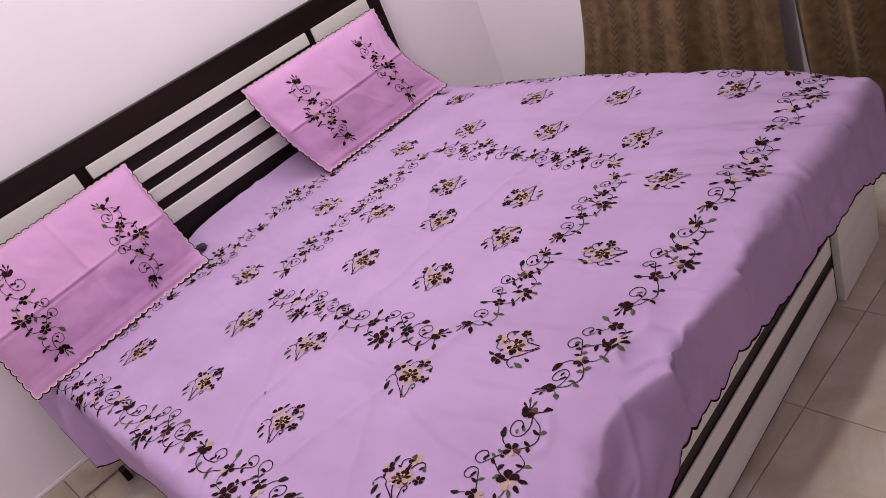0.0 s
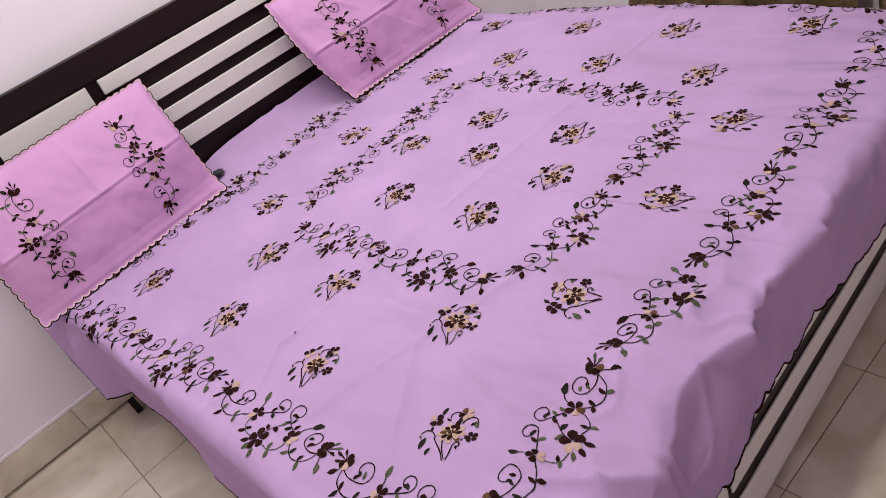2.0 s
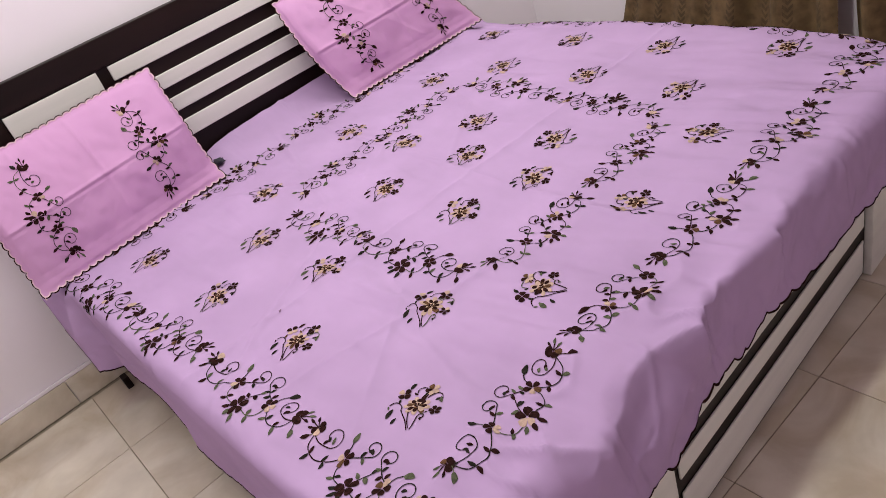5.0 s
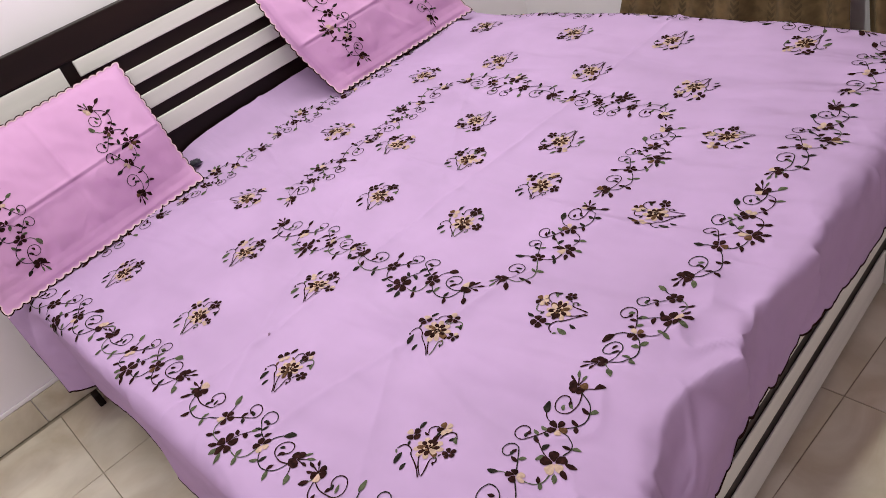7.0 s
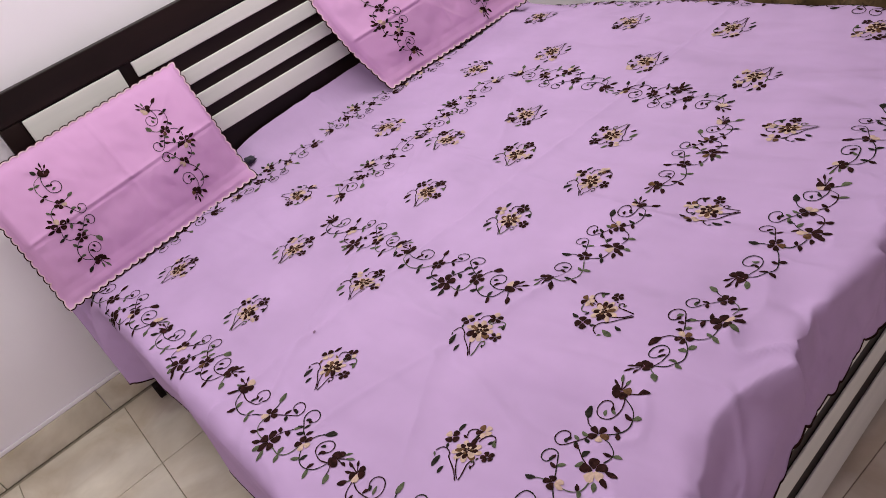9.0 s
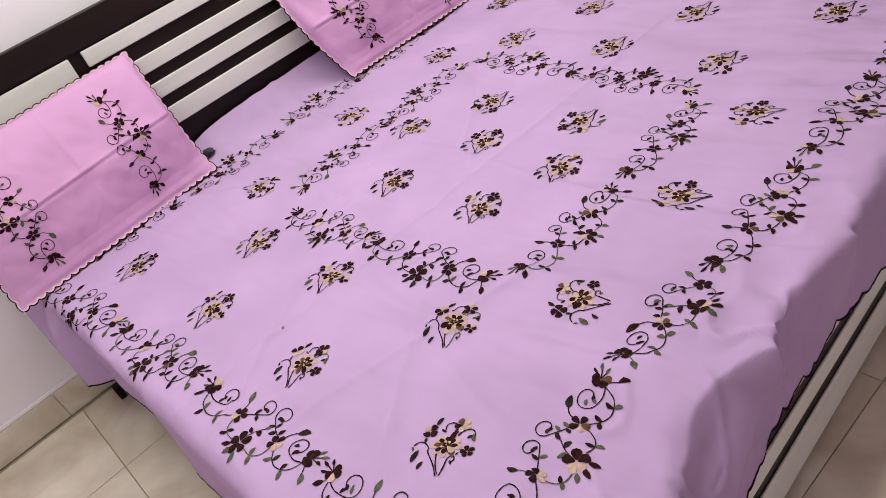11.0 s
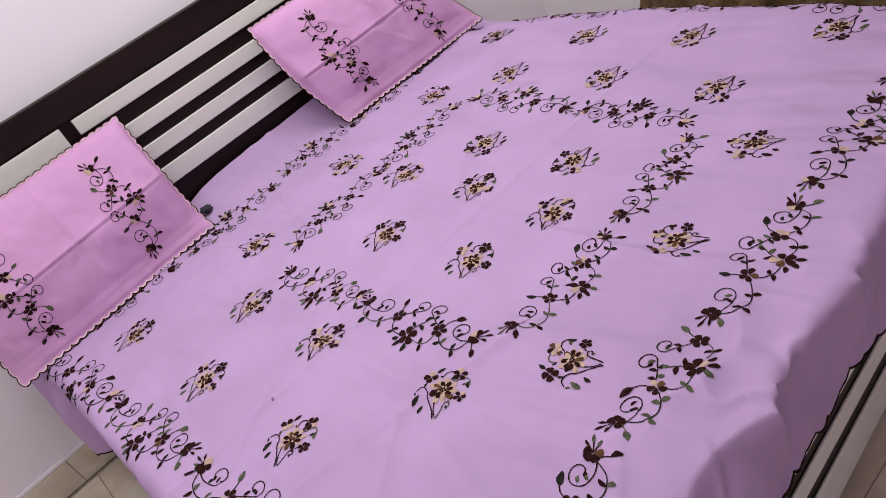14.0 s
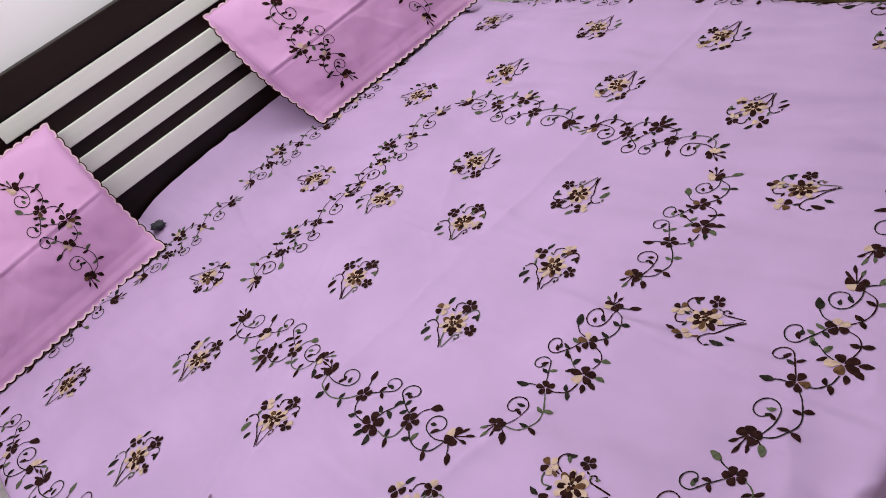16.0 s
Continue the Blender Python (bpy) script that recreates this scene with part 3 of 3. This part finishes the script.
for a, b in INNER + OUTER:
    over = 0.004 if a[0] < -0.70 and b[0] < -0.70 else 0.0
    a, b = (a[0] - 0.005 - over, a[1] - 0.003), (b[0] - 0.005 - over, b[1] - 0.003)
    part("flower_garland", garland(rng).mesh("flower_garland", drape, along(a, b, 1.12 if over else 1.04)), THREADS, sheet)
part("flower_garland", garland(rng, True).mesh("flower_garland", drape, along((0.025, -0.682), (-0.282, -0.672), -1)), THREADS, sheet)


spot = Stitch(rng)
spot.leaf(-0.004, 0, 0.4, 0.009, 0.0045, 0)
me = spot.mesh("stain", drape, lambda x, y: (-0.572 + x, -0.034 + y))
me.materials.clear()
part("stain", me, STAIN, sheet, "small faint purple stain")


def edging(name, outline, surface, parent, width, mats=(DARK_THREAD,), inset=0.0, label="dark brown stitched scalloped edge"):
    """A stitched line along an outline given as (u, v) pairs, drawn in by the inset."""
    n = len(outline)
    vs, fs = [], []
    for k, (u, v) in enumerate(outline):
        a, b = outline[max(k - 1, 0)], outline[min(k + 1, n - 1)]
        dx, dy = b[0] - a[0], b[1] - a[1]
        s = 1 / (math.hypot(dx, dy) + 1e-9)
        for q in (inset + 0.5 * width, inset - 0.5 * width):
            for off in (0.0012, -0.0012):
                vs.append(lifted(surface, u - q * dy * s, v + q * dx * s, off))
    for k in range(n - 1):
        i = 4 * k
        fs += [(i, i + 2, i + 6, i + 4), (i + 1, i + 5, i + 7, i + 3), (i, i + 4, i + 5, i + 1), (i + 2, i + 3, i + 7, i + 6)]
    me = bpy.data.meshes.new(name)
    me.from_pydata(vs, [], fs)
    return part(name, me, mats, parent, label)


FINE = 0.0046
line = [hem_uv(U0, v) for v in reversed(steps(V0, V1, FINE))] + [hem_uv(u, V0) for u in steps(U0, U1, FINE)[1:]] + [hem_uv(U1, v) for v in steps(V0, V1, FINE)[1:]]
edging("scalloped_edge", line, drape, sheet, 0.0042)

# ---- pillows ----


def pillow(m, w, h, seed, label, shear=0.0, pinch=0.03, belly=0.3, bulge=0.046):
    """A thin pillow in an embroidered case; x along its width, y up its height, z out of its front."""
    thing = tagged(new("pillow"), label, "pillow", "pillows against the headboard")
    thing.matrix_world = m
    rng = random.Random(seed)
    ph = rng.uniform(0, 9)
    rim = 0.010

    def edge(x, y):
        p = 0.025
        def b(s):
            q = (s / p) % 1.0
            return 0.0075 * (1 - math.sqrt(max(0.0, 1 - (2 * q - 1) ** 2)))
        if abs(x) == w / 2:
            x -= math.copysign(b(y), x)
        if y == 0 or y == h:
            y += b(x + w) if y == 0 else -b(x + w)
        return x, y

    def fill(x, y):
        a = max(0.0, min(1.0, (w / 2 - rim - abs(x)) / 0.16))
        c = max(0.0, min(1.0, min(y - rim, h - rim - y) / 0.13))
        return math.sqrt(a * (2 - a) * c * (2 - c))

    def front(x, y):
        f = fill(x, y)
        q = y - 0.47 * h - 0.02 * x
        z = 0.022 * f + bulge * (max(0.0, 1 + q / 0.165) if q < 0 else 1 - 0.55 * q / 0.2) * min(1, 1.6 * f + 0.3) + 0.25 * max(0.0, 0.045 - y) + 0.005 * ridge(x + 0.17, 0.007) * f + 0.008 * ridge(x - 0.01, 0.009) * f * (1 if q > 0 else 0.4)
        z += (0.0045 * ridge(q - 0.003, 0.004) - 0.0045 * ridge(q + 0.004, 0.004)) * min(1.0, 2 * f)
        # the seam inside the flat hem, and a few drawn lines
        z -= 0.0025 * ridge(y - 0.030, 0.004) + 0.0012 * ridge(min(h - y, w / 2 - abs(x)) - 0.024, 0.004)
        for c, k in ((0.10, 1.1), (-0.06, -0.9), (0.22, 0.5)):
            z += 0.004 * f * ridge(x - c - k * (y - 0.5 * h), 0.008) * max(0.0, noise.noise((x * 6 + ph, y * 6, 20 * c)) + 0.2)
        z += 0.010 * noise.noise((x * 5 + ph, y * 6, 1.0)) + 0.005 * noise.noise((x * 13 + ph, y * 12, 3.0)) + 0.002 * noise.noise((x * 30 + ph, y * 30, 3.0))
        # corners flop forward a little
        z += 0.012 * max(0.0, abs(x) / (w / 2) - 0.8) * math.sin(9 * y + ph)
        return Vector((x * (1 - pinch * math.sin(math.pi * y / h) * (1 if x > 0 else belly)) - shear * y, y - 0.30 * max(0.0, 0.045 - y), z + 0.022))

    def back(x, y):
        p = front(x, y)
        p.z -= 0.0015 + 0.040 * fill(x, y)
        return p

    xs, ys = steps(-w / 2, w / 2, 0.0046), steps(0.0, h, 0.0046)
    vs, fs = [], []
    n = len(ys)
    for face in (front, back):
        i0 = len(vs)
        vs += [face(*edge(x, y)) for x in xs for y in ys]
        for i in range(len(xs) - 1):
            for j in range(n - 1):
                q = (i0 + i * n + j, i0 + (i + 1) * n + j, i0 + (i + 1) * n + j + 1, i0 + i * n + j + 1)
                fs.append(q if face is front else q[::-1])
    me = bpy.data.meshes.new("pillowcase")
    me.from_pydata(vs, [], fs)
    me.shade_smooth()
    part("pillowcase", me, PINK2, thing)
    loop = [edge(x, 0.0) for x in steps(-w / 2, w / 2, 0.003)] + [edge(w / 2, y) for y in steps(0.0, h, 0.003)[1:]]
    loop += [edge(x, h) for x in reversed(steps(-w / 2, w / 2, 0.003)[:-1])] + [edge(-w / 2, y) for y in reversed(steps(0.0, h, 0.003)[:-1])]
    edging("scalloped_edge", loop, front, thing, 0.0026)
    edging("hem", loop, front, thing, 0.0032, (MARGIN,), 0.0030, "pale pink stitched hem")
    for s in (1, -1):
        a, b = (s * 0.25 * w - 0.02 * (shear == 0), 0.14 * h), (s * 0.245 * w, 0.80 * h)
        if s > 0 and shear:
            a, b = (a[0] - 0.014, a[1] - 0.010), (b[0] - 0.014, b[1] - 0.010)
        if s < 0:
            a, b = b, a
        part("flower_garland", garland(rng).mesh("flower_garland", front, along(a, b)), THREADS, thing)
    return thing


pillow(pose(-0.615, 0.785, 0.523, 69, 0, 6), 0.65, 0.395, 5, "pink embroidered pillow with scalloped brown edge, leaning on the headboard")
pillow(pose(0.570, 0.812, 0.523, 69, 0, 0), 0.655, 0.395, 6, "pink embroidered pillow leaning near the side wall", 0.20, 0.17, -0.40, 0.028)

# a small dark cloth end that sticks out beside the pillow
def scrap():
    bm = bmesh.new()
    bmesh.ops.create_icosphere(bm, subdivisions=3, radius=1.0)
    for v in bm.verts:
        n = noise.noise(v.co * 1.9) * 0.45 + noise.noise(v.co * 4.5) * 0.22
        v.co = Vector((v.co.x * 0.020, v.co.y * 0.015, v.co.z * 0.011)) * (1 + n)
    for f in bm.faces:
        f.smooth = True
    return bm


tagged(part("cloth_end", scrap(), SCRAP), "crumpled dark blue cloth end beside the pillow", "cloth").matrix_world = pose(-0.262, 0.872, 0.545, 10, 20, 35)

# ---- floor tiles ----
T = 0.37
tile_mesh = mesh_of("floor_tile", box(bmesh.new(), -T / 2 + 0.0012, T / 2 - 0.0012, -T / 2 + 0.0012, T / 2 - 0.0012, -0.0029, 0.0, 0.001))
tile_mesh.materials.append(TILE)
rows = [0.635 + T * k for k in range(-9, 2)]
for n, y in enumerate(rows):
    off = -0.995 if y > 0 else 0.278
    for k in range(-10, 11):
        x = off + T * k + T / 2
        if NEAR_X - T / 2 < x < WALL_X + T / 2:
            t = new("floor_tile", tile_mesh)
            t.location, t.parent = (x, y - T / 2, 0), floor
